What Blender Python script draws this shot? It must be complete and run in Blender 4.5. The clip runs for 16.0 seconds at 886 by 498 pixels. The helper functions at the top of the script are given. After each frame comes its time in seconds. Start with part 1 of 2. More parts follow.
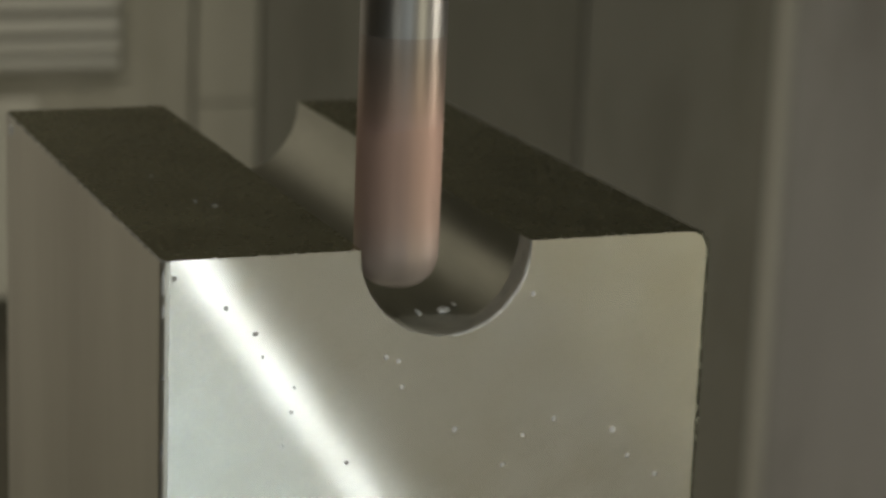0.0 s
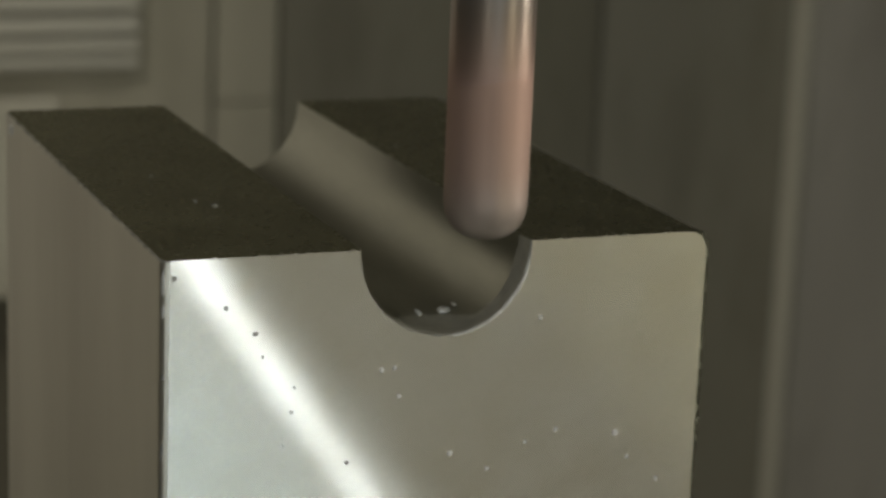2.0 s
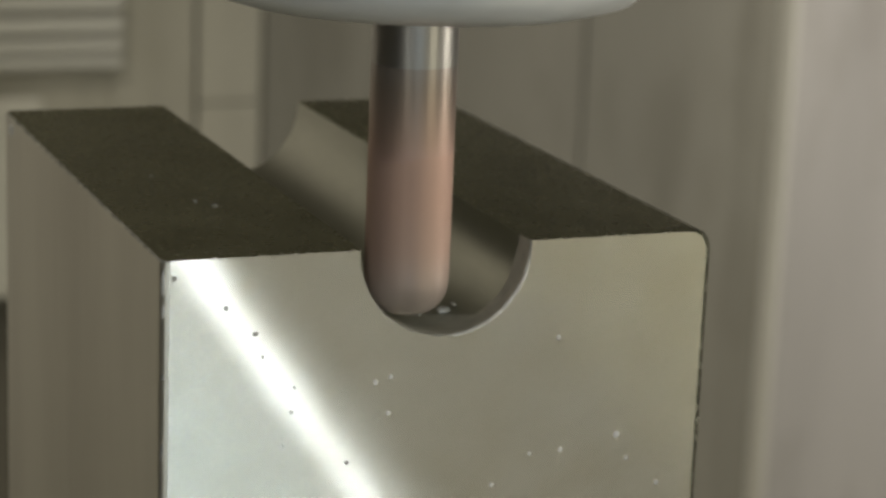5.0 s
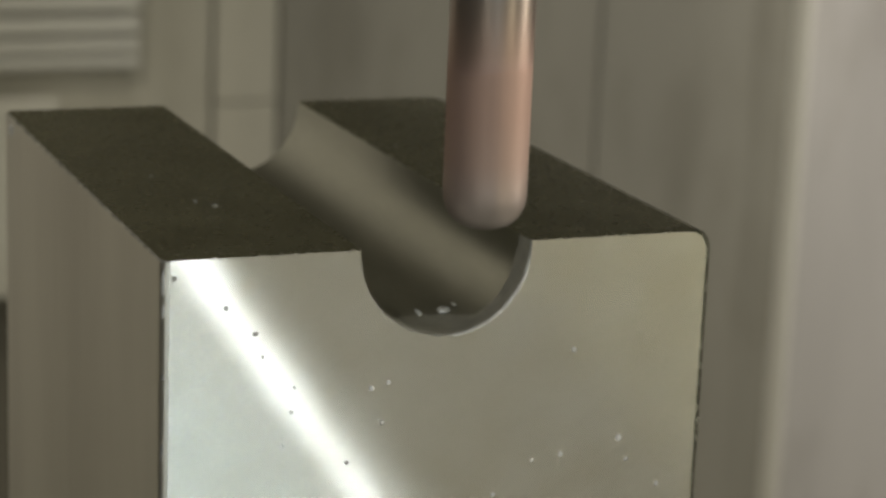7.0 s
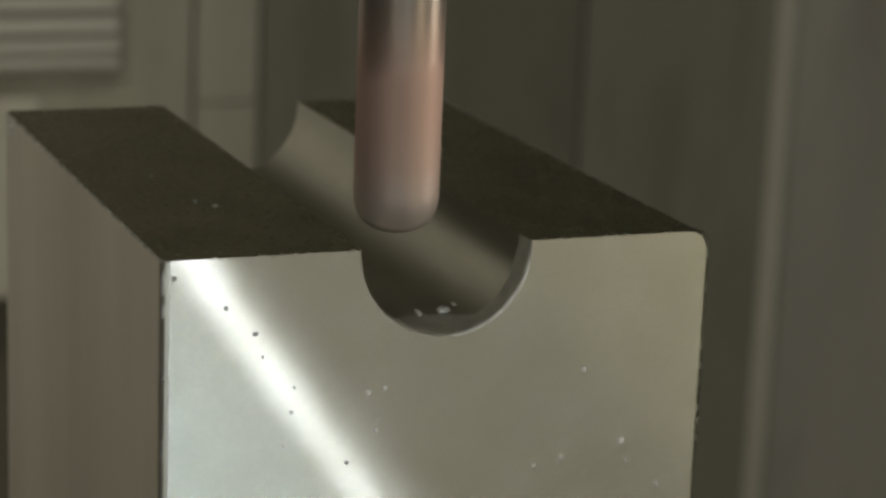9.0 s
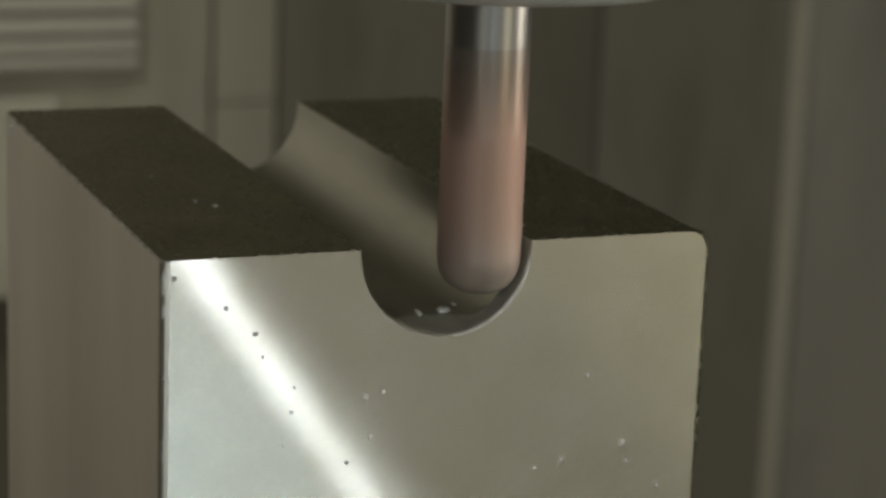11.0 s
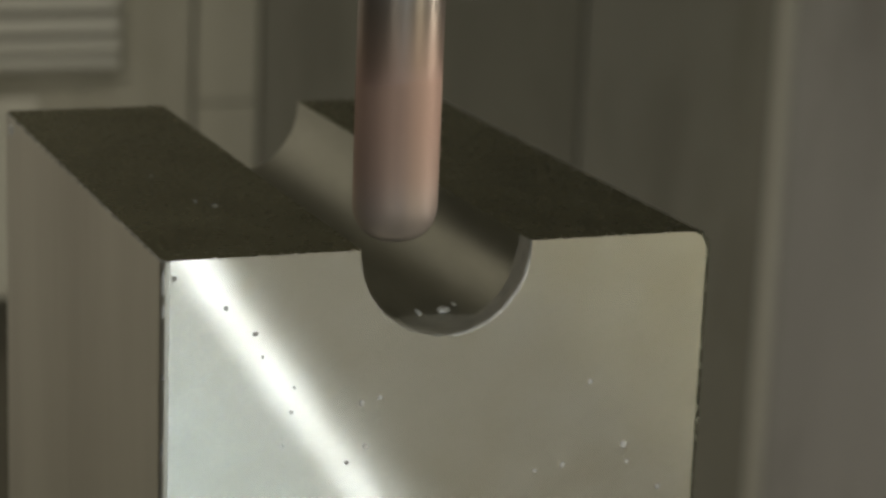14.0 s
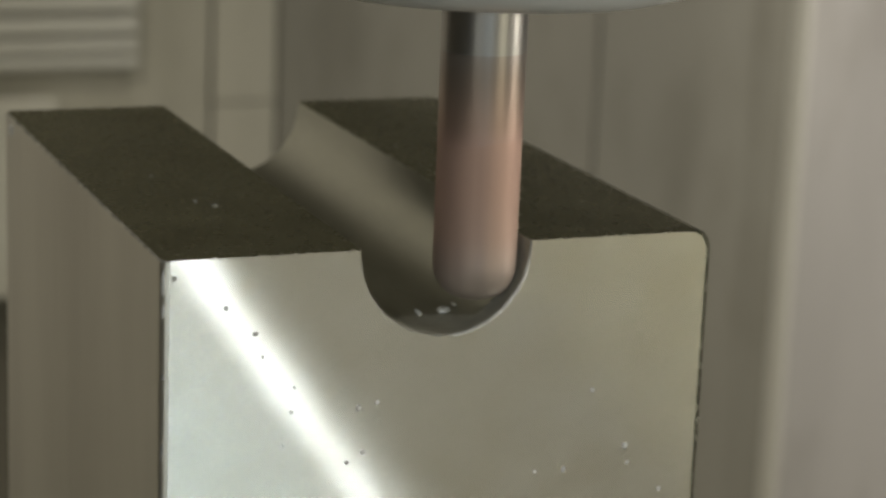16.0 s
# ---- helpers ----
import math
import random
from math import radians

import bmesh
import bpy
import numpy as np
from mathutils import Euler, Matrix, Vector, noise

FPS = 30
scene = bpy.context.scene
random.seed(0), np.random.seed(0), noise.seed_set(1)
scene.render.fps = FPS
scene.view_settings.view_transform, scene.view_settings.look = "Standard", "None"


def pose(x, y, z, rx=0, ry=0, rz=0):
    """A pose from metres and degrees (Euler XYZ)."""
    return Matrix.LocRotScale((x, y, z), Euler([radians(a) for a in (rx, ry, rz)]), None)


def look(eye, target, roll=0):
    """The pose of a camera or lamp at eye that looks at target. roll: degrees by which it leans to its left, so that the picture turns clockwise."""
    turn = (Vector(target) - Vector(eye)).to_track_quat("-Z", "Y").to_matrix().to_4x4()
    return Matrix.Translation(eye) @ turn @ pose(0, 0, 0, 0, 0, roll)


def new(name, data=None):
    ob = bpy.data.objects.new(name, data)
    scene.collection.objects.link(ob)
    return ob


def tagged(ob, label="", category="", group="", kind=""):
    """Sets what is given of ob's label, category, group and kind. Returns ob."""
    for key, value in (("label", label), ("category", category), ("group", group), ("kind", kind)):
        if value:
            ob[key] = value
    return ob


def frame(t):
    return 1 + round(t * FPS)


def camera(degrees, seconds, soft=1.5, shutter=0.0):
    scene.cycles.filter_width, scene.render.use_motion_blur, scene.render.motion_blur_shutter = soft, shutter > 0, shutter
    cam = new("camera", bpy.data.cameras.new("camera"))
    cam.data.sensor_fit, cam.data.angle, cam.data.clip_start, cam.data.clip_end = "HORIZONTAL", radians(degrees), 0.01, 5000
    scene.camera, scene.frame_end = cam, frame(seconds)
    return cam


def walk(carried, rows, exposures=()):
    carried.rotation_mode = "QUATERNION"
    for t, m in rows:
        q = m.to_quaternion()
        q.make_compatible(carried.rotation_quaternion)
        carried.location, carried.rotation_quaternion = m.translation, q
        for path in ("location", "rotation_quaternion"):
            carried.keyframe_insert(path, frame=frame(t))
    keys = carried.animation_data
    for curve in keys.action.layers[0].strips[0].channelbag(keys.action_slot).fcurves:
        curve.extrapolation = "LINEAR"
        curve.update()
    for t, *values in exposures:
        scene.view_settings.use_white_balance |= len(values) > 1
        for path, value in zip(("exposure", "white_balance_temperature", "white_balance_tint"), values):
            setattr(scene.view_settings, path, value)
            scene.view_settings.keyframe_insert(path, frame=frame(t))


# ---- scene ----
MM = 0.001

# ---- camera ----
cam = camera(21.39, 16.0, soft=3.0)
EYE = Vector((-98.15, -243.51, 65.70)) * MM
YAW, PITCH, ROLL = 21.84, -14.09, 2.26
AIM = Vector((math.sin(radians(YAW)) * math.cos(radians(PITCH)), math.cos(radians(YAW)) * math.cos(radians(PITCH)), math.sin(radians(PITCH))))
VIEW = look(EYE, EYE + AIM, ROLL)
walk(cam, [(0.0, VIEW), (16.0, VIEW)],
     exposures=[(0.0, 0.20), (0.8, 0.15), (2.1, 0.13), (2.6, 0.15), (2.9, 0.30), (3.1, 0.36), (7.1, 0.38), (7.6, 0.27), (8.1, 0.16), (12.5, 0.15), (13.5, 0.18), (14.8, 0.21), (15.4, 0.25), (15.7, 0.30), (16.0, 0.38)])
# a small lens stopped far down: the block is sharp, the far panels a little soft
cam.data.dof.use_dof = True
cam.data.dof.focus_distance = 0.262
cam.data.dof.aperture_fstop = 40.0

# ---- light ----
world = bpy.data.worlds.new("world")
scene.world = world
world.use_nodes = True
world.node_tree.nodes["Background"].inputs["Color"].default_value = (0.55, 0.53, 0.47, 1)
world.node_tree.nodes["Background"].inputs["Strength"].default_value = 0.05


def area_lamp(name, eye, target, size, size_y, power, colour):
    data = bpy.data.lights.new(name, "AREA")
    data.shape, data.size, data.size_y, data.energy, data.color = "RECTANGLE", size, size_y, power, colour
    lamp = new(name, data)
    lamp.matrix_world = look(eye, target)
    return lamp


# the small work lamp just above the camera
area_lamp("work_lamp", (-0.089, -0.270, 0.1155), (0, 0, -0.01), 0.007, 0.007, 0.031, (0.86, 0.92, 1.0))
# daylight through the window of the enclosure's door
area_lamp("door_window_light", (-0.158, -1.04, 0.135), (-0.02, 0, -0.015), 0.19, 0.16, 0.76, (0.78, 0.92, 1.0))
# an added dimmer fill beside it, to brighten the face right of the streak
area_lamp("face_fill_light", (0.035, -1.04, 0.135), (0.02, 0, -0.015), 0.29, 0.16, 0.24, (1.0, 0.98, 0.90))
# the narrow window at the door's other edge
area_lamp("side_window_light", (-0.74, -1.02, 0.15), (0.1, 0.2, -0.1), 0.05, 0.70, 0.85, (0.98, 1.0, 0.94))
# the tall lamp in the enclosure's front corner
area_lamp("corner_lamp", (0.565, -0.95, 0.10), (0.2, 0.3, -0.15), 0.32, 0.80, 1.5, (1.0, 0.95, 0.74))
# the upright tube lamp on the enclosure's side wall
side_tube = area_lamp("side_tube_lamp", (0.93, -0.25, 0.10), (0, 0, 0), 0.10, 0.50, 1.05, (1.0, 0.95, 0.84))
side_tube.data.spread = radians(100)
# the tube lamp under the enclosure's roof
tube = area_lamp("tube_lamp", (-0.65, 0.45, 0.90), (-0.60, 1.2, -0.4), 0.80, 0.12, 2.9, (1.0, 0.94, 0.83))
tube.data.spread = radians(112)

# an added, unseen lamp over the column's corner; its sliding flap dims it
HOOD = look((0.60, 0.45, 0.32), (0.69, 0.90, -0.25))
hood_light = area_lamp("unseen_column_fill", (0.60, 0.45, 0.32), (0.69, 0.90, -0.25), 0.10, 0.10, 0.75, (1.0, 0.945, 0.92))
hood_light.data.spread = radians(88)

# ---- materials ----


def material(name):
    mat = bpy.data.materials.new(name)
    mat.use_nodes = True
    return mat, mat.node_tree.nodes, mat.node_tree.links, mat.node_tree.nodes["Principled BSDF"]


def noise_at(nodes, links, scale, detail=4.0, stretch=(1, 1, 1), turn=(0, 0, 0), kind="Object"):
    coord = nodes.new("ShaderNodeTexCoord")
    place = nodes.new("ShaderNodeMapping")
    place.inputs["Scale"].default_value = stretch
    spin = nodes.new("ShaderNodeMapping")
    spin.inputs["Rotation"].default_value = [radians(a) for a in turn]
    links.new(coord.outputs[kind], spin.inputs["Vector"])
    links.new(spin.outputs["Vector"], place.inputs["Vector"])
    tex = nodes.new("ShaderNodeTexNoise")
    tex.inputs["Scale"].default_value, tex.inputs["Detail"].default_value = scale, detail
    links.new(place.outputs["Vector"], tex.inputs["Vector"])
    return tex.outputs["Fac"]


def ramp(nodes, links, fac, stops):
    r = nodes.new("ShaderNodeValToRGB")
    while len(r.color_ramp.elements) < len(stops):
        r.color_ramp.elements.new(0.5)
    for e, (p, c) in zip(r.color_ramp.elements, stops):
        e.position, e.color = p, (*c, 1) if len(c) == 3 else c
    links.new(fac, r.inputs["Fac"])
    return r.outputs["Color"]


def grey(v):
    return (v, v, v)


def mixed(nodes, links, a, b, fac, mode="MULTIPLY"):
    m = nodes.new("ShaderNodeMix")
    m.data_type, m.blend_type = "RGBA", mode
    for value, slot in ((fac, 0), (a, 6), (b, 7)):
        if isinstance(value, (float, int)):
            m.inputs[slot].default_value = value
        elif isinstance(value, tuple):
            m.inputs[slot].default_value = (*value, 1)
        else:
            links.new(value, m.inputs[slot])
    return m.outputs[2]


def bump(nodes, links, height, strength, distance, shader):
    b = nodes.new("ShaderNodeBump")
    b.inputs["Strength"].default_value, b.inputs["Distance"].default_value = strength, distance
    links.new(height, b.inputs["Height"])
    links.new(b.outputs["Normal"], shader.inputs["Normal"])


SCRATCH, ACROSS = (0.81, 0.0, 0.58), (-0.58, 0.0, 0.81)


def fly_cut_metal():
    """Face-milled metal: fine parallel scratches rising to the right, so that it shines far across them and hardly along them."""
    mat, nodes, links, bsdf = material("fly_cut_metal")
    nodes.remove(bsdf)
    gloss = nodes.new("ShaderNodeBsdfAnisotropic")
    gloss.distribution = "GGX"
    links.new(gloss.outputs[0], nodes["Material Output"].inputs["Surface"])

    def arith(kind, a, b):
        n = nodes.new("ShaderNodeMath")
        n.operation = kind
        for slot, value in enumerate((a, b)):
            if isinstance(value, (int, float)):
                n.inputs[slot].default_value = value
            else:
                links.new(value, n.inputs[slot])
        return n.outputs[0]

    def vector(kind, a, b):
        n = nodes.new("ShaderNodeVectorMath")
        n.operation = kind
        for slot, value in ((0, a), ("Scale" if kind == "SCALE" else 1, b)):
            if isinstance(value, tuple):
                n.inputs[slot].default_value = value
            else:
                links.new(value, n.inputs[slot])
        return n.outputs[0]

    broad = noise_at(nodes, links, 90, 5)
    lines = noise_at(nodes, links, 2400, 3, (0.05, 1, 1), (0, 35.6, 0))
    coarse = noise_at(nodes, links, 2600, 3, (0.16, 1, 1), (0, 35.6, 0))
    tone = ramp(nodes, links, broad, [(0.3, (0.80, 0.77, 0.65)), (0.7, (0.92, 0.90, 0.79))])
    stain = ramp(nodes, links, noise_at(nodes, links, 34, 3, (1, 1, 0.6)), [(0.36, (0.84, 0.80, 0.70)), (0.5, grey(1.0))])
    specks = ramp(nodes, links, noise_at(nodes, links, 700, 2), [(0.27, grey(0.6)), (0.33, grey(1.0))])
    tone = mixed(nodes, links, mixed(nodes, links, tone, stain, 0.7), specks, 0.25)
    hairline = ramp(nodes, links, lines, [(0.32, grey(0.78)), (0.48, grey(1.0)), (0.70, grey(1.0))])
    fleck = ramp(nodes, links, noise_at(nodes, links, 1100, 2, (0.25, 1, 1), (0, 35.6, 0)), [(0.30, grey(0.75)), (0.45, grey(1.0))])
    tone = mixed(nodes, links, mixed(nodes, links, tone, hairline, 0.28), fleck, 0.25)
    links.new(tone, gloss.inputs["Color"])
    links.new(ramp(nodes, links, broad, [(0.25, grey(FACE_GLOSS * 0.96)), (0.75, grey(FACE_GLOSS * 1.06))]), gloss.inputs["Roughness"])
    gloss.inputs["Anisotropy"].default_value = FACE_GRAIN
    way = nodes.new("ShaderNodeCombineXYZ")
    way.inputs[0].default_value, way.inputs[2].default_value = ACROSS[0], ACROSS[2]
    links.new(way.outputs[0], gloss.inputs["Tangent"])
    lean = vector("SCALE", ACROSS, arith("MULTIPLY", arith("SUBTRACT", lines, 0.5), 0.2))
    tip = vector("SCALE", SCRATCH, arith("ADD", arith("MULTIPLY", arith("SUBTRACT", lines, 0.5), 0.011), arith("MULTIPLY", arith("SUBTRACT", coarse, 0.5), 0.017)))
    geo = nodes.new("ShaderNodeNewGeometry")
    links.new(vector("NORMALIZE", vector("ADD", geo.outputs["Normal"], vector("ADD", lean, tip)), (0.0, 0.0, 0.0)), gloss.inputs["Normal"])
    return mat


FACE_GLOSS, FACE_GRAIN = 0.215, -0.895


def plain_metal(name, dark, light, rough, scale=120, stretch=(1, 1, 1), relief=0.05, metallic=1.0, vary=0.15):
    mat, nodes, links, bsdf = material(name)
    bsdf.inputs["Metallic"].default_value = metallic
    broad = noise_at(nodes, links, scale, 5, stretch)
    fine = noise_at(nodes, links, scale * 9, 3, stretch)
    links.new(ramp(nodes, links, broad, [(0.3, dark), (0.7, light)]), bsdf.inputs["Base Color"])
    links.new(ramp(nodes, links, fine, [(0.25, grey(rough * (1 - vary))), (0.75, grey(rough * (1 + vary)))]), bsdf.inputs["Roughness"])
    bump(nodes, links, fine, relief, 0.0002, bsdf)
    return mat


def paint(name, dark, light, rough, scale=6, stretch=(1, 1, 1)):
    mat, nodes, links, bsdf = material(name)
    broad = noise_at(nodes, links, scale, 6, stretch)
    fine = noise_at(nodes, links, scale * 40, 3)
    grime = ramp(nodes, links, noise_at(nodes, links, scale * 2, 5, (1, 1, 0.3)), [(0.34, (0.72, 0.70, 0.66)), (0.47, grey(1.0))])
    links.new(mixed(nodes, links, ramp(nodes, links, broad, [(0.3, dark), (0.7, light)]), grime, 0.4), bsdf.inputs["Base Color"])
    links.new(ramp(nodes, links, fine, [(0.2, grey(rough * 0.8)), (0.8, grey(rough * 1.2))]), bsdf.inputs["Roughness"])
    bump(nodes, links, fine, 0.06, 0.001, bsdf)
    return mat


FRONT = fly_cut_metal()
SIDE = plain_metal("milled_side", (0.559, 0.536, 0.462), (0.704, 0.683, 0.598), 0.46, 34, (1, 1, 0.16), 0.01, vary=0.06)
TOP = plain_metal("milled_top", (0.563, 0.555, 0.402), (0.716, 0.714, 0.532), 0.27, 90, relief=0.002, vary=0.03)
ROUGHED = plain_metal("roughed_groove", (0.37, 0.37, 0.305), (0.44, 0.44, 0.37), 0.33, 160, (1, 0.2, 1), 0.06)
FINISHED = plain_metal("finished_groove", (0.454, 0.445, 0.385), (0.605, 0.593, 0.512), 0.55, 420, (1, 1, 1), 0.8, metallic=0.5)
STEEL = plain_metal("ground_steel", (0.60, 0.60, 0.60), (0.70, 0.70, 0.70), 0.22, 80, (1, 1, 0.1))
BURR = plain_metal("burred_edge", (0.18, 0.17, 0.15), (0.86, 0.85, 0.78), 0.45, 420, (1, 1, 1), 0.6, 0.6)
SHANK = plain_metal("bright_shank", (0.330, 0.315, 0.292), (0.390, 0.375, 0.352), 0.36, 200, (1, 1, 0.05), 0.0, vary=0.05)
NUT = plain_metal("satin_nut", (0.784, 0.795, 0.795), (0.862, 0.874, 0.874), 0.42, 30, (1, 1, 0.3), 0.01, 0.55)


def coating(name, stops, low, high, rough, metallic=1.0):
    """Coating that changes along the cutter: stops of (share of the way from low to high in mm, colour); blurred by its turning."""
    mat, nodes, links, bsdf = material(name)
    bsdf.inputs["Metallic"].default_value = metallic
    coord = nodes.new("ShaderNodeTexCoord")
    axis = nodes.new("ShaderNodeSeparateXYZ")
    links.new(coord.outputs["Object"], axis.inputs[0])
    span = nodes.new("ShaderNodeMapRange")
    span.inputs["From Min"].default_value, span.inputs["From Max"].default_value = low * MM, high * MM
    links.new(axis.outputs["Z"], span.inputs["Value"])
    tone = ramp(nodes, links, span.outputs[0], stops)
    streak = ramp(nodes, links, noise_at(nodes, links, 260, 4, (1, 1, 0.05)), [(0.3, grey(0.82)), (0.7, grey(1.0))])
    links.new(mixed(nodes, links, tone, streak, 0.8), bsdf.inputs["Base Color"])
    links.new(ramp(nodes, links, span.outputs[0], rough), bsdf.inputs["Roughness"])
    return mat


FLUTE = coating("worn_copper_coating", [(0.0, (0.46, 0.41, 0.37)), (0.25, (0.51, 0.42, 0.37)), (0.6, (0.55, 0.39, 0.32)), (1.0, (0.57, 0.385, 0.31))], -5, 9, [(0.0, grey(0.32)), (0.3, grey(0.45)), (0.6, grey(0.6)), (1.0, grey(0.65))], 0.5)
BRONZE = coating("copper_coating", [(0.0, (0.60, 0.41, 0.345)), (0.25, (0.47, 0.335, 0.27)), (0.7, (0.35, 0.285, 0.235)), (1.0, (0.33, 0.30, 0.27))], 13.4, 25.5, [(0.0, grey(0.62)), (0.2, grey(0.50)), (0.5, grey(0.38)), (1.0, grey(0.32))], 0.7)
CHIP = plain_metal("bright_chip", (0.70, 0.69, 0.65), (0.84, 0.83, 0.79), 0.4, 900, metallic=0.15)
GRIT = plain_metal("dull_grit", (0.34, 0.335, 0.32), (0.50, 0.49, 0.47), 0.6, 400, metallic=0.4)
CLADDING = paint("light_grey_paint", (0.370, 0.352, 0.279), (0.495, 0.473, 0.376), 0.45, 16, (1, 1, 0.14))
# the cladding paint scaled darker: the rear's shade is put into its colour
REAR_SHADED = paint("shaded_rear_paint", (0.201, 0.191, 0.151), (0.271, 0.259, 0.206), 0.45, 16, (1, 1, 0.14))
# again the cladding paint, darkened for the shade in the column's corner
FOLD_SHADED = paint("shaded_fold_paint", (0.217, 0.207, 0.164), (0.286, 0.273, 0.217), 0.45, 16, (1, 1, 0.14))
PANEL = paint("pale_panel_paint", (0.378, 0.360, 0.323), (0.484, 0.463, 0.416), 0.45, 16, (1, 1, 0.14))
# lighter paint: the bead's highlight is put into the colour
LIT_EDGE = paint("lit_edge_paint", (0.531, 0.511, 0.424), (0.670, 0.651, 0.552), 0.35, 14, (1, 1, 0.2))
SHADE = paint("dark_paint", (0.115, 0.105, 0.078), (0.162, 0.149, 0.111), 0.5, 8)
COVER = paint("way_cover_paint", (0.485, 0.473, 0.403), (0.600, 0.589, 0.509), 0.35, 7)
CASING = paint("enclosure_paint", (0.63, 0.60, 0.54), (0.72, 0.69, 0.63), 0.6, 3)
BED = paint("cast_iron_bed", (0.28, 0.27, 0.23), (0.36, 0.345, 0.295), 0.45, 10)
# unseen walls: pale in front to brighten the face, dark beside the tool
FRONT_PAINT = paint("pale_front_paint", (0.72, 0.69, 0.61), (0.80, 0.77, 0.69), 0.6, 3)
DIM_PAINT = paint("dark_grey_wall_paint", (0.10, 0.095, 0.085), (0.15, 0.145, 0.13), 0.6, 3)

# ---- helpers of this scene ----


def mesh_of(name, bm, mats, smooth=False):
    bmesh.ops.recalc_face_normals(bm, faces=bm.faces)
    data = bpy.data.meshes.new(name)
    bm.to_mesh(data)
    bm.free()
    for m in mats if isinstance(mats, (list, tuple)) else [mats]:
        data.materials.append(m)
    if smooth:
        data.polygons.foreach_set("use_smooth", [True] * len(data.polygons))
        data.set_sharp_from_angle(angle=radians(40))
    return data


def part(name, bm, mat, parent=None, label="", smooth=False):
    ob = new(name, mesh_of(name, bm, mat, smooth))
    ob.parent = parent
    return tagged(ob, label)


def box(lo, hi, bevel=0.0, segments=2):
    bm = bmesh.new()
    size = [b - a for a, b in zip(lo, hi)]
    mid = [(a + b) / 2 for a, b in zip(lo, hi)]
    bmesh.ops.create_cube(bm, size=1.0, matrix=Matrix.Translation(mid) @ Matrix.Diagonal((*size, 1)))
    if bevel:
        bmesh.ops.bevel(bm, geom=bm.edges[:], offset=bevel, segments=segments, affect="EDGES", profile=0.5)
    return bm


def lathe(rows, steps=64):
    """A solid of revolution about z from (radius, height) rows, bottom first."""
    bm = bmesh.new()
    rings = []
    for r, z in rows:
        if r < 1e-7:
            rings.append([bm.verts.new((0, 0, z))])
        else:
            rings.append([bm.verts.new((r * math.cos(2 * math.pi * k / steps), r * math.sin(2 * math.pi * k / steps), z)) for k in range(steps)])
    for a, b in zip(rings, rings[1:]):
        for k in range(steps):
            j = (k + 1) % steps
            ring = [a[k % len(a)], a[j % len(a)], b[j % len(b)], b[k % len(b)]]
            bm.faces.new(list(dict.fromkeys(ring)))
    for end in (rings[0], rings[-1]):
        if len(end) > 2:
            bm.faces.new(end)
    return bm


def sheet(outline, low, high, thick):
    """A bent sheet: a plan outline of (x, y) points raised from low to high, thickened to the back."""
    bm = bmesh.new()
    n = len(outline)
    front = [[bm.verts.new((x, y, z)) for x, y in outline] for z in (low, high)]
    back = [[bm.verts.new((x, y + thick, z)) for x, y in outline] for z in (low, high)]
    for k in range(n - 1):
        bm.faces.new((front[0][k], front[0][k + 1], front[1][k + 1], front[1][k]))
        bm.faces.new((back[0][k], back[0][k + 1], back[1][k + 1], back[1][k]))
        for e in (0, 1):
            bm.faces.new((front[e][k], front[e][k + 1], back[e][k + 1], back[e][k]))
    for k in (0, n - 1):
        bm.faces.new((front[0][k], front[1][k], back[1][k], back[0][k]))
    return bm


# ---- the block ----
HALF, LONG, TALL, BORE = 33.7, 88.6, 110.0, 10.5


def finished_to(a):
    """How far the finishing cuts have come along the groove, in mm, at the angle a round it."""
    return 3.0 + 0.4 * math.sin(5 * a) + 5.0 * max(0.0, 1 - ((a - 1.54) / 0.50) ** 2)


def block_section(y):
    """The outline of the block's cross-section at depth y, in mm, with a tag for the face that follows each point."""
    def inset(depth, r):
        return r - math.sqrt(max(r * r - (r - depth) ** 2, 0)) if depth < r else 0.0
    left = -HALF - 0.2 + inset(min(y, LONG - y), 1.0)
    right = HALF + min(1.0, y, LONG - y)
    rim = 0.25
    pts = [(left, -TALL, "side"), (left, rim - 0.22, "edge"), (left + 0.22, rim, "top")]
    for k in range(73):
        a = math.pi * k / 72
        bore = BORE - 0.07 * min(1.0, max(0.0, (y - finished_to(a)) / 0.5 + 1))
        # the burred edge at the front is widest low on the right
        edge = max(0.0, 1 - y / 0.15) * (0.07 + 0.22 * max(0.0, math.sin((a - 1.35) * 1.5)) + 0.10 * noise.noise((7 * a, 3.1, 0.7)) + 0.14 * noise.noise((29 * a, 1.3, 4.2)))
        pts.append((-(bore + edge) * math.cos(a), rim if k in (0, 72) else -(bore + edge) * math.sin(a), "groove" if k < 72 else "top"))
    for k in range(7):
        a = math.pi / 2 * (1 - k / 6)
        pts.append((right - 2.2 + 2.2 * math.cos(a), rim - 2.6 + 2.6 * math.sin(a), "side"))
    pts.append((right, -TALL, "bottom"))
    return pts


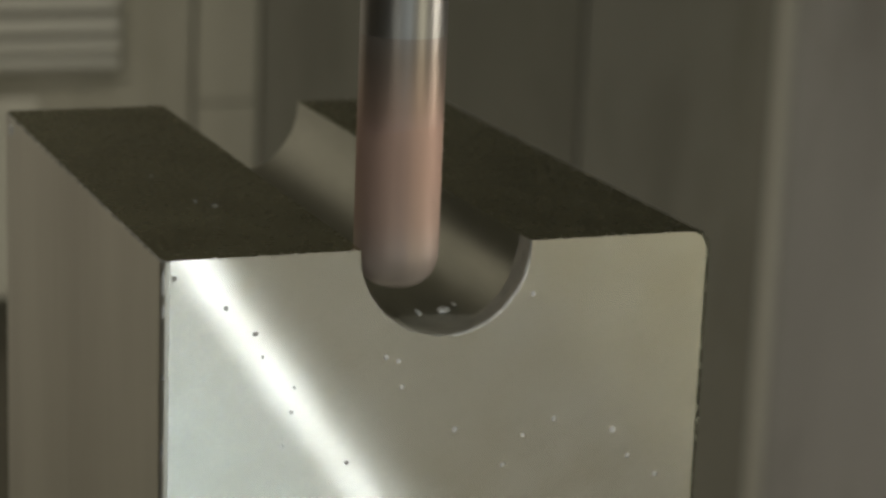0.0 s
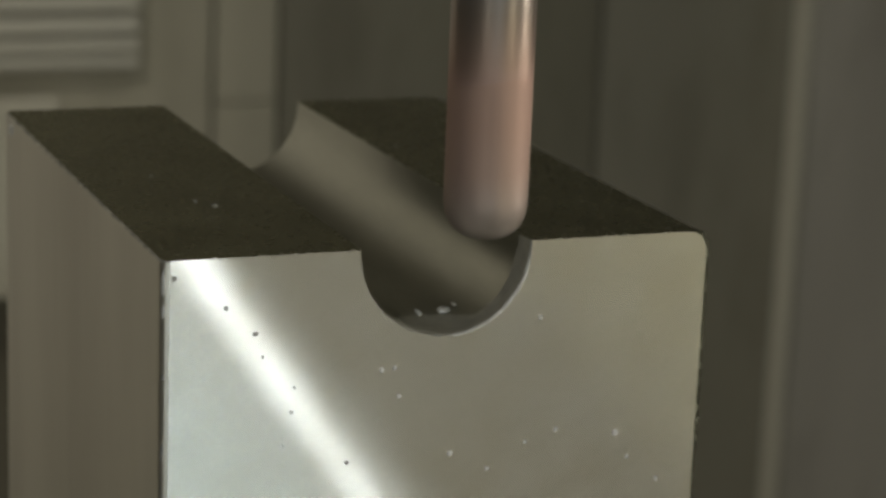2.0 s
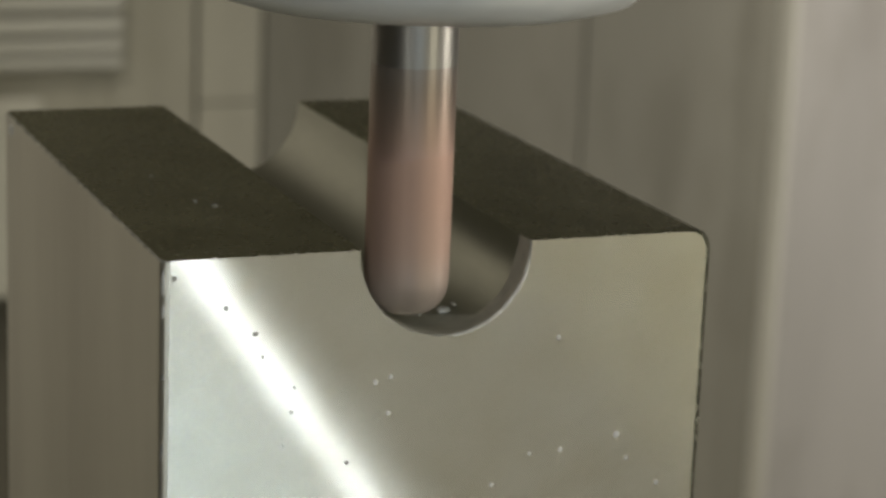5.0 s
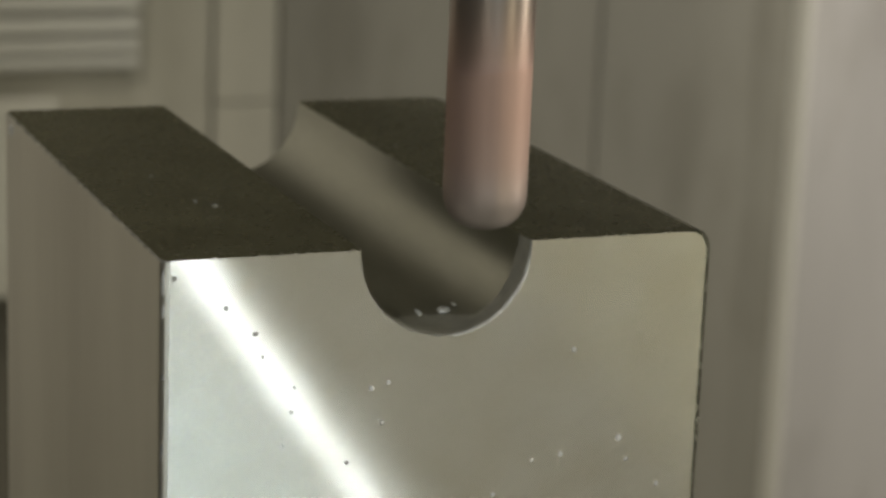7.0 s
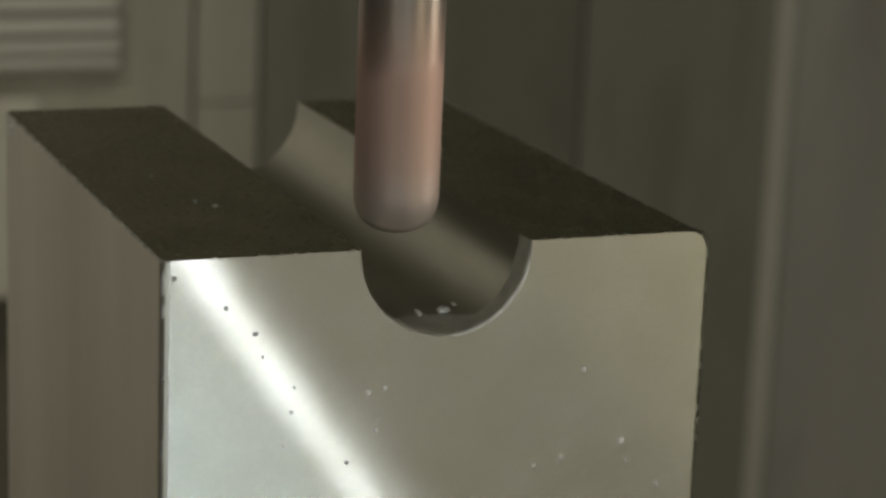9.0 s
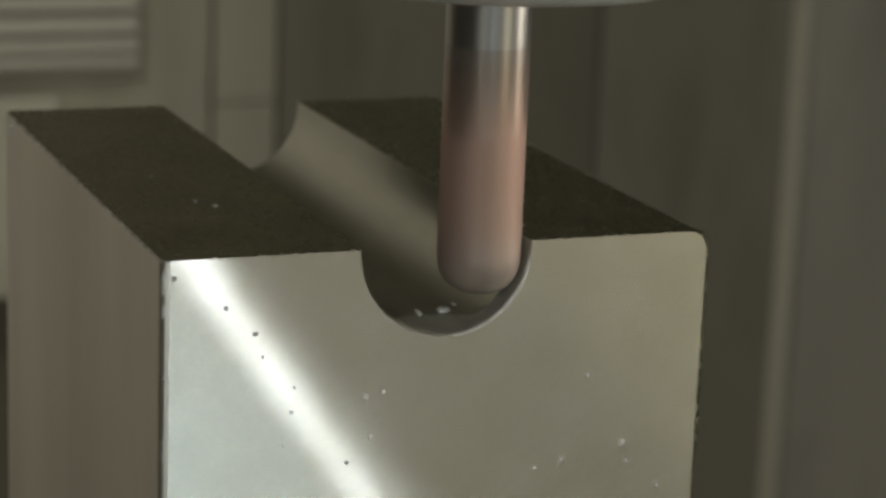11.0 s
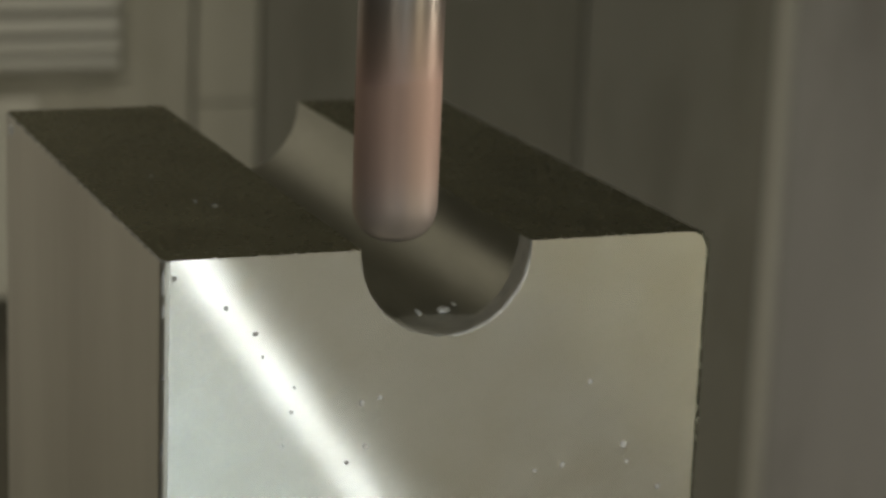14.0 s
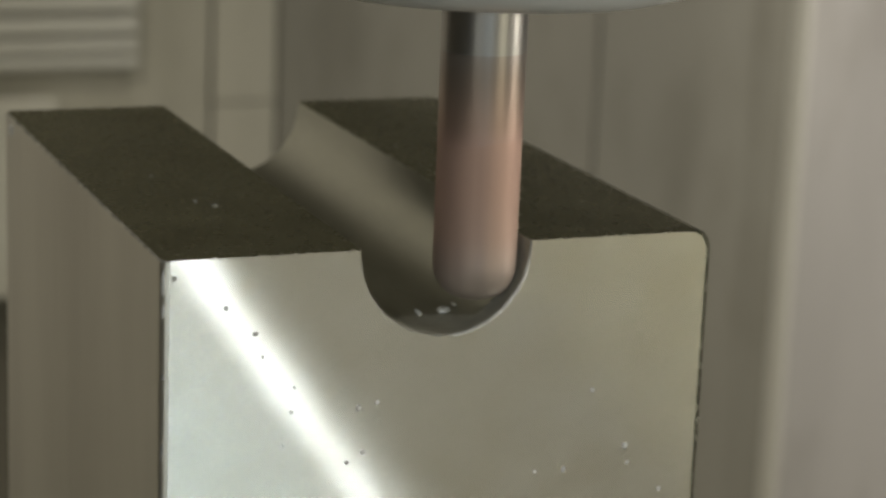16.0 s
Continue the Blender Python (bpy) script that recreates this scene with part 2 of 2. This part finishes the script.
def build_block():
    ys = [0.0, 0.08, 0.15, 0.45, 0.7, 1.0, 2.0, 3.0, *(3.3 + 0.3 * k for k in range(20)), 12, 24, 40, 60, 78, LONG - 1.0, LONG - 0.7, LONG - 0.35, LONG - 0.1, LONG]
    slots = {"side": 1, "edge": 5, "top": 2, "groove": 3, "bottom": 1}
    bm = bmesh.new()
    rings = []
    for y in ys:
        section = block_section(y)
        rings.append(([bm.verts.new((x * MM, y * MM, z * MM)) for x, z, _ in section], [tag for *_, tag in section]))
    for (a, tags), (b, _), y in zip(rings, rings[1:], ys):
        for k in range(len(a)):
            j = (k + 1) % len(a)
            face = bm.faces.new((a[k], a[j], b[j], b[k]))
            slot = 2 if tags[k] == "side" and a[k].co.x > 0 and y < 1.0 else slots[tags[k]]
            face.material_index = (5 if y < 0.1 else 4) if slot == 3 and y < finished_to(math.pi * (k - 3) / 72) else 5 if tags[k] == "edge" else slot
    for end, _ in (rings[0], rings[-1]):
        bm.faces.new(end)
    bm.faces.ensure_lookup_table()
    caps = len(bm.faces) - 2, len(bm.faces) - 1
    data = mesh_of("metal_block", bm, [FRONT, SIDE, TOP, ROUGHED, FINISHED, BURR], smooth=True)
    for k in caps:
        data.polygons[k].use_smooth = False
    return tagged(new("metal_block", data), "face-milled grey metal block with a half-round groove cut through its top", "metal block")


block = build_block()

def rim_burr():
    """The ragged burr that the cutter has pushed out along the lower right of the groove's rim."""
    bm = bmesh.new()
    rings = []
    for k in range(97):
        a = 1.62 + 1.38 * k / 96
        thick = max(0.03, 0.15 + 0.15 * noise.noise((23 * a, 5.2, 0.4)) + 0.10 * noise.noise((71 * a, 2.2, 8.1))) * min(1.0, k / 8, (96 - k) / 20 + 0.05)
        rings.append([bm.verts.new((-(BORE + 0.22 + thick * u) * math.cos(a) * MM, (-0.02 + thick * v) * MM, -(BORE + 0.22 + thick * u) * math.sin(a) * MM))
                      for u, v in ((-1, 0.6), (-0.7, -0.8), (0.8, -0.6), (1, 0.6))])
    for p, q in zip(rings, rings[1:]):
        for i in range(4):
            bm.faces.new((p[i], p[(i + 1) % 4], q[(i + 1) % 4], q[i]))
    for end in (rings[0], rings[-1]):
        bm.faces.new(end)
    return bm


part("rim_burr", rim_burr(), CHIP, block, "bright ragged burr along the groove's rim")

riser = part("riser_block", box((-0.030, 0.008, -0.46), (0.030, 0.082, -TALL * MM), 0.002), STEEL)
tagged(riser, "ground steel riser under the milled block", "riser")

# ---- the spindle with its ball-nosed cutter; its origin is the centre of the ball ----
BALL = 4.95
NOSE = 2.5  # 2 would be a true ball; the nose is a little squarer


def slanted(bm, top):
    """Lets the ring at that height wander where the flutes run out."""
    for v in bm.verts:
        if abs(v.co.z - top) < 1e-6:
            a = math.atan2(v.co.y, v.co.x)
            v.co.z += (0.7 * math.sin(a + 0.9) + 0.3 * math.sin(3 * a)) * MM
    return bm


def build_spindle():
    spindle = tagged(new("milling_spindle"), "spinning collet chuck holding a copper-coated ball-nosed cutter", "milling spindle")
    r, top = BALL * MM, 14.6 * MM
    cutter = part("cutter", slanted(lathe([(r, 0), (r, 3 * MM), (r, 8 * MM), (r, top)]), top), FLUTE, spindle, "spinning copper-coated cutting end", True)
    part("ball_nose", lathe([(r * math.sin(radians(a)) ** (2 / NOSE), -r * max(0.0, math.cos(radians(a))) ** (2 / NOSE)) for a in range(0, 90, 5)] + [(r, 0)]), FLUTE, cutter, "worn greyish ball nose", True)
    part("neck", slanted(lathe([(r, top), (r, 19 * MM), (r, 24.6 * MM)]), top), BRONZE, cutter, "glossy copper-coated neck", True)
    part("shank", lathe([(r, 24.6 * MM), (r, 42 * MM)]), SHANK, cutter, "bright ground steel shank", True)
    part("collet_nut", lathe([(6.0 * MM, 32.6 * MM), (21.5 * MM, 32.0 * MM), (24.5 * MM, 32.9 * MM), (25.9 * MM, 34.1 * MM), (26.4 * MM, 35.2 * MM), (26.4 * MM, 53.0 * MM),
                              (24.0 * MM, 54.0 * MM), (16.0 * MM, 54.0 * MM)], 96), NUT, spindle, "smooth silver round collet nut", True)
    part("tool_holder", lathe([(15.0 * MM, 54.0 * MM), (22.0 * MM, 59 * MM), (22.0 * MM, 110.0 * MM), (31.0 * MM, 112 * MM), (31.0 * MM, 130 * MM)], 64), STEEL, spindle, "", True)
    return spindle


spindle = build_spindle()

# ---- the column behind, which carries the spindle sideways ----
column = tagged(new("machine_column"), "light grey painted sheet-metal column cladding behind the block", "machine column")
BACK = 1.0


def fillet_strip(x0, x1, y, low, high, depth):
    """A rounded upright strip standing proud of the sheet."""
    rows = [(x0 + (x1 - x0) * k / 8, y - depth * math.sin(math.pi * k / 8)) for k in range(9)]
    return sheet(rows, low, high, 0.004)


part("rear_sheet", sheet([(0.2540, BACK), (0.2900, BACK)], -0.60, -0.1794, 0.006), CLADDING, column)
part("rear_sheet", sheet([(0.2540, BACK), (0.2900, BACK)], -0.1782, -0.03, 0.006), CLADDING, column)
part("rear_sheet", sheet([(0.2925, BACK + 0.002), (0.400, BACK + 0.002), (0.4905, BACK + 0.004)], -0.60, -0.03, 0.005), REAR_SHADED, column)
part("corner_sheet", sheet([(0.4930, BACK + 0.006), (0.525, BACK - 0.012), (0.570, BACK - 0.04), (0.591, BACK - 0.060)], -0.60, -0.03, 0.02), FOLD_SHADED, column)
part("corner_bead", fillet_strip(0.5865, 0.598, BACK - 0.0565, -0.60, -0.03, 0.0105), LIT_EDGE, column)
part("side_sheet", sheet([(0.594, BACK - 0.062), (0.63, BACK - 0.075), (0.80, BACK - 0.13)], -0.60, -0.03, 0.02), PANEL, column)
part("left_sheet", sheet([(0.205, BACK), (0.2510, BACK - 0.001)], -0.60, -0.03, 0.006), CLADDING, column)
part("lower_sheet", box((0.02, BACK + 0.002, -0.283), (0.205, BACK + 0.02, -0.1598)), CLADDING, column)
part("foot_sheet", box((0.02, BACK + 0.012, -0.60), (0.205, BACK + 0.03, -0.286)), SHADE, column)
# an added strip, painted light for the bright sliver left of the block
part("added_pale_strip", box((0.05, BACK - 0.006, -0.283), (0.166, BACK - 0.001, -0.172), 0.002), LIT_EDGE, column)
part("backing", box((0.206, BACK + 0.0095, -0.60), (0.56, BACK + 0.03, -0.03)), REAR_SHADED, column)
for k, (low, high) in enumerate([(-0.1585, -0.1508), (-0.1499, -0.1409), (-0.1397, -0.1287), (-0.1273, -0.1165), (-0.1153, -0.1040), (-0.1028, -0.0910), (-0.0898, -0.0780)]):
    slat = box((0.02, BACK - 0.007, low), (0.211, BACK + 0.004, high), 0.0028, 3)
    bmesh.ops.transform(slat, matrix=Matrix.Translation((0, BACK, low)) @ pose(0, 0, 0, -14) @ Matrix.Translation((0, -BACK, -low)), verts=slat.verts)
    part("cover_slat", slat, COVER, column)
part("cover_backing", box((0.02, BACK + 0.022, -0.60), (0.2055, BACK + 0.034, -0.03)), CLADDING, column)
# added out of view, dark so that the block's top mirrors it
part("unseen_dark_housing", box((-0.10, BACK + 0.0, -0.028), (0.90, BACK + 0.06, 0.60), 0.01), SHADE, column)

# ---- chips and dirt on the block ----


def chip_mesh(name, radius, seed, mat, tall=1.0):
    bm = bmesh.new()
    bmesh.ops.create_icosphere(bm, subdivisions=1, radius=radius * MM)
    rng = random.Random(seed)
    for v in bm.verts:
        v.co = Vector((v.co.x * rng.uniform(0.7, 1.25), v.co.y * 0.45, v.co.z * rng.uniform(0.7, 1.25) * tall))
    return mesh_of(name, bm, mat)


# radius and, time by time, the place on the front face, in mm: they creep down it in the air blast
CREEPING = [
    (0.45, [(0, 22.5, -24.0), (2, 22.9, -24.4), (4, 23.0, -24.5), (6.5, 23.3, -25.0), (8.5, 23.7, -25.4), (12, 23.9, -25.8), (14, 24.1, -26.0), (16, 24.3, -26.2)]),
    (0.35, [(0, 11.1, -6.2), (4, 13.7, -11.2), (6.5, 16.3, -12.8), (8.5, 18.0, -15.5), (12, 18.9, -16.9), (16, 19.5, -18.7)]),
    (0.36, [(0, 28.6, -30.2), (2, 28.8, -30.8), (12, 29.0, -31.7), (16, 29.3, -32.2)]),
    (0.38, [(0, -7.1, -12.7), (2, -7.6, -14.2), (4, -8.1, -15.2), (6.5, -8.7, -16.2), (8.5, -9.1, -16.7), (12, -9.6, -17.5), (16, -10.3, -18.6)]),
    (0.32, [(0, -5.5, -13.3), (4, -6.3, -14.8), (6.5, -6.6, -15.6), (8.5, -7.0, -16.3), (12, -7.4, -17.1), (16, -8.0, -18.1)]),
    (0.34, [(0, -5.1, -16.4), (2, -5.4, -17.5), (4, -6.3, -18.8), (6.5, -7.2, -20.3), (8.5, -8.0, -21.2), (16, -9.7, -24.0)]),
    (0.4, [(0, 1.8, -22.2), (2, 1.3, -25.1), (4, 1.2, -29.1), (5, 1.1, -31.3), (16, 0.9, -34.2)]),
    (0.36, [(0, 8.1, -27.2), (2, 6.1, -27.5), (4, 6.6, -28.9), (6.5, 7.0, -30.6), (16, 7.9, -34.9)]),
    (0.34, [(0, 14.6, -21.9), (2, 14.9, -23.3), (4, 15.5, -25.3), (6.5, 15.7, -26.4), (12, 15.9, -27.4), (16, 16.2, -28.5)]),
    (0.3, [(0, 24.7, -27.5), (6.5, 24.5, -27.9), (16, 24.7, -28.4)]),
    (0.28, [(0, 10.6, -23.7), (2, 10.9, -24.6), (6.5, 11.9, -26.8), (16, 12.4, -28.5)]),
]
creeping = []
for k, (radius, rows) in enumerate(CREEPING):
    chip = tagged(new("metal_chip", chip_mesh("metal_chip", 1.05 * radius, k, CHIP)), "tiny bright metal chip clinging to the milled face", "metal chip", "chips on the face")
    creeping.append((chip, rows))
for k, (radius, x, z) in enumerate([(0.30, -32.4, -1.8), (0.36, -26.4, -5.6), (0.38, -22.9, -8.8), (0.20, -22.0, -11.6), (0.34, -18.5, -18.4), (0.18, -19.4, -22.4), (0.32, -11.6, -25.1), (0.22, -18.2, -15.5)]):
    spot = tagged(new("dark_chip", chip_mesh("dark_chip", radius, 40 + k, GRIT)), "tiny dark speck of swarf stuck to the milled face", "metal chip", "dark specks on the face")
    spot.matrix_world = pose(x * MM, -0.1 * radius * MM, z * MM)
for k, (radius, x, y) in enumerate([(0.40, -20.7, 24.8), (0.30, -22.4, 27.6), (0.25, -24.1, 42.5), (0.25, 13.6, 54.4)]):
    spot = tagged(new("metal_chip", chip_mesh("metal_chip", radius, 60 + k, CHIP)), "tiny bright metal chip lying on the block's top", "metal chip", "chips on the top")
    spot.matrix_world = pose(x * MM, y * MM, (0.25 + 0.1 * radius) * MM, 90)
for k, (radius, x, y) in enumerate([(0.95, 2.9, 7.6), (0.45, 4.3, 8.0), (0.7, 0.0, 8.4)]):
    curl = tagged(new("metal_chip", chip_mesh("metal_chip", radius, 80 + k, CHIP)), "bright metal chip lying in the bottom of the groove", "metal chip", "chips in the groove")
    curl.matrix_world = pose(x * MM, y * MM, -math.sqrt((BORE - 0.34) ** 2 - x * x) * MM, 90, 25 * k)

nick = tagged(new("metal_chip", chip_mesh("metal_chip", 1.1, 97, CHIP)), "bright metal chip wedged at the block's rear top corner", "metal chip", "chips on the side")
nick.matrix_world = pose(-(HALF + 0.15) * MM, 83.5 * MM, -1.3 * MM, 0, 0, 90)

for k, (radius, z, tall, mat) in enumerate([(0.32, -2.6, 5.0, CHIP), (0.26, -5.6, 4.0, CHIP), (0.30, -13.2, 1.3, GRIT), (0.26, -22.0, 4.0, GRIT)]):
    burr = tagged(new("metal_burr", chip_mesh("metal_burr", radius, 110 + k, mat, tall)), "thin ragged burr along the block's upright edge", "metal burr", "burrs on the upright edge")
    burr.matrix_world = pose(-(HALF - 0.12) * MM, 0.26 * MM, z * MM, 0, 0, -45)

# ---- the enclosure ----


def slab(name, lo, hi, mat, label, category):
    return tagged(part(name, box(lo, hi), mat), label, category, kind="structure")


slab("floor", (-1.1, -1.1, -0.52), (0.95, 1.5, -0.46), BED, "dark cast machine bed", "machine bed")
slab("wall_back", (-1.1, 1.30, -0.46), (0.95, 1.34, 0.94), CASING, "grey painted enclosure wall", "wall")
# front and side walls are out of view; their tones shape the reflections
slab("wall_front", (-1.1, -1.1, -0.46), (0.95, -1.06, 0.94), FRONT_PAINT, "unseen enclosure wall, kept pale to brighten the block's face", "wall")
slab("wall_left", (-1.14, -1.1, -0.46), (-1.1, 1.34, 0.94), DIM_PAINT, "unseen enclosure wall, kept dark for the tool's dark edges", "wall")
slab("wall_right", (0.95, -1.1, -0.46), (0.99, 1.34, 0.94), DIM_PAINT, "unseen enclosure wall, kept dark for the tool's dark edges", "wall")
slab("ceiling", (-1.14, -1.1, 0.94), (0.99, 1.34, 0.98), CASING, "grey painted enclosure roof", "ceiling")


# ---- the added hood and flap, out of view at the side wall ----
def build_hood():
    hood = tagged(new("added_lamp_hood"), "added unseen lamp hood, on an arm, that brightens the column", "lamp")
    hood.matrix_world = HOOD
    part("back", box((-0.075, -0.075, 0.006), (0.075, 0.075, 0.012), 0.001), STEEL, hood)
    for x in (-0.075, 0.071):
        part("side", box((x, -0.0705, -0.045), (x + 0.004, 0.0705, 0.0058)), STEEL, hood)
    for y in (-0.075, 0.071):
        part("rim", box((-0.075, y, -0.045), (0.075, y + 0.004, 0.0058)), STEEL, hood)
    arm = part("arm", box((0.60, 0.435, 0.345), (0.9495, 0.465, 0.365), 0.003), STEEL, hood)
    arm.matrix_parent_inverse = HOOD.inverted()
    return hood


def build_flap():
    flap = tagged(new("dimming_flap"), "added unseen flap sliding before the hood to dim the column", "flap")
    part("leaf", box((-0.080, -0.080, -0.052), (0.080, 0.080, -0.047), 0.001), STEEL, flap)
    part("grip", box((-0.02, 0.064, -0.068), (0.02, 0.072, -0.0525), 0.002), STEEL, flap)
    return flap


hood = build_hood()
flap = build_flap()


# ---- what moves ----
def motions():
    # seconds, and millimetres along the cutter's way: 0 at the groove's bottom, +-8.64 where it leaves the round at the right and left
    way = [(0.0, -8.8), (0.585, 0.2), (1.03, 8.64), (1.2, 11.1), (1.4, 13.95), (1.5, 15.6), (1.68, 17.6), (1.8, 17.6), (2.0, 13.9), (2.2, 11.1), (2.4, 8.64),
           (2.87, 0.0), (3.35, -8.64), (3.5, -10.2), (3.6, -12.7), (3.8, -15.9), (4.0, -18.6), (4.07, -19.0), (4.2, -16.6), (4.72, -8.64), (5.35, 0.0), (5.96, 8.64),
           (6.3, 13.7), (6.6, 16.7), (6.75, 17.4), (6.9, 16.3), (7.0, 15.0), (7.2, 12.7), (7.4, 9.9), (7.48, 8.64), (8.02, 0.0), (8.59, -8.64), (8.7, -10.3),
           (8.9, -13.5), (9.0, -15.2), (9.2, -18.5), (9.3, -19.2), (9.95, -8.64), (10.52, 0.0), (11.1, 8.64), (11.3, 11.7), (11.5, 14.0), (11.7, 16.8), (11.8, 17.3),
           (11.9, 16.8), (12.1, 14.5), (12.3, 11.9), (12.53, 8.64), (13.07, 0.0), (13.62, -8.64), (13.7, -9.6), (13.9, -12.4), (14.1, -15.7), (14.3, -18.7),
           (14.36, -19.0), (14.5, -17.0), (14.7, -13.8), (14.9, -10.9), (15.02, -8.64), (15.61, 0.0), (16.0, 6.3)]
    times, places = zip(*way)
    quarter, q = 8.64, NOSE / (NOSE - 1)
    tool_rows, column_rows = [], []
    for k in range(161):
        t = k / 10
        s = float(np.interp(t, times, places))
        a = max(-1.0, min(1.0, s / quarter)) * math.pi / 2
        ride = BORE - 0.05 - BALL * (abs(math.sin(a)) ** q + abs(math.cos(a)) ** q) ** (1 / q)
        x, z = ride * math.sin(a), -ride * math.cos(a) + max(0.0, abs(s) - quarter)
        y = 2.3 + 0.06 * t
        tool_rows.append((t, pose(x * MM, y * MM, z * MM)))
        column_rows.append((t, pose(x * MM, 0, 0)))
    walk(spindle, tool_rows)
    walk(column, column_rows)
    # seconds, and the share of the hood's mouth that the flap leaves free
    free = [(0.0, 0.24), (0.6, 0.14), (0.9, 0.0), (1.4, 0.0), (2.0, 0.08), (2.4, 0.32), (2.6, 0.55), (2.8, 0.80), (3.2, 1.0), (7.0, 1.0), (7.2, 0.85), (7.5, 0.45),
            (7.8, 0.12), (8.1, 0.02), (8.5, 0.0), (12.6, 0.0), (13.2, 0.06), (14.0, 0.24), (15.0, 0.24), (15.4, 0.45), (15.7, 0.75), (16.0, 1.0)]
    # the unseen flap slides to brighten and darken the column
    walk(flap, [(t, HOOD @ pose(0, 0.012 + 0.143 * f, 0)) for t, f in free])
    for chip, rows in creeping:
        walk(chip, [(t, pose(x * MM, -0.00004, z * MM)) for t, x, z in rows])


motions()
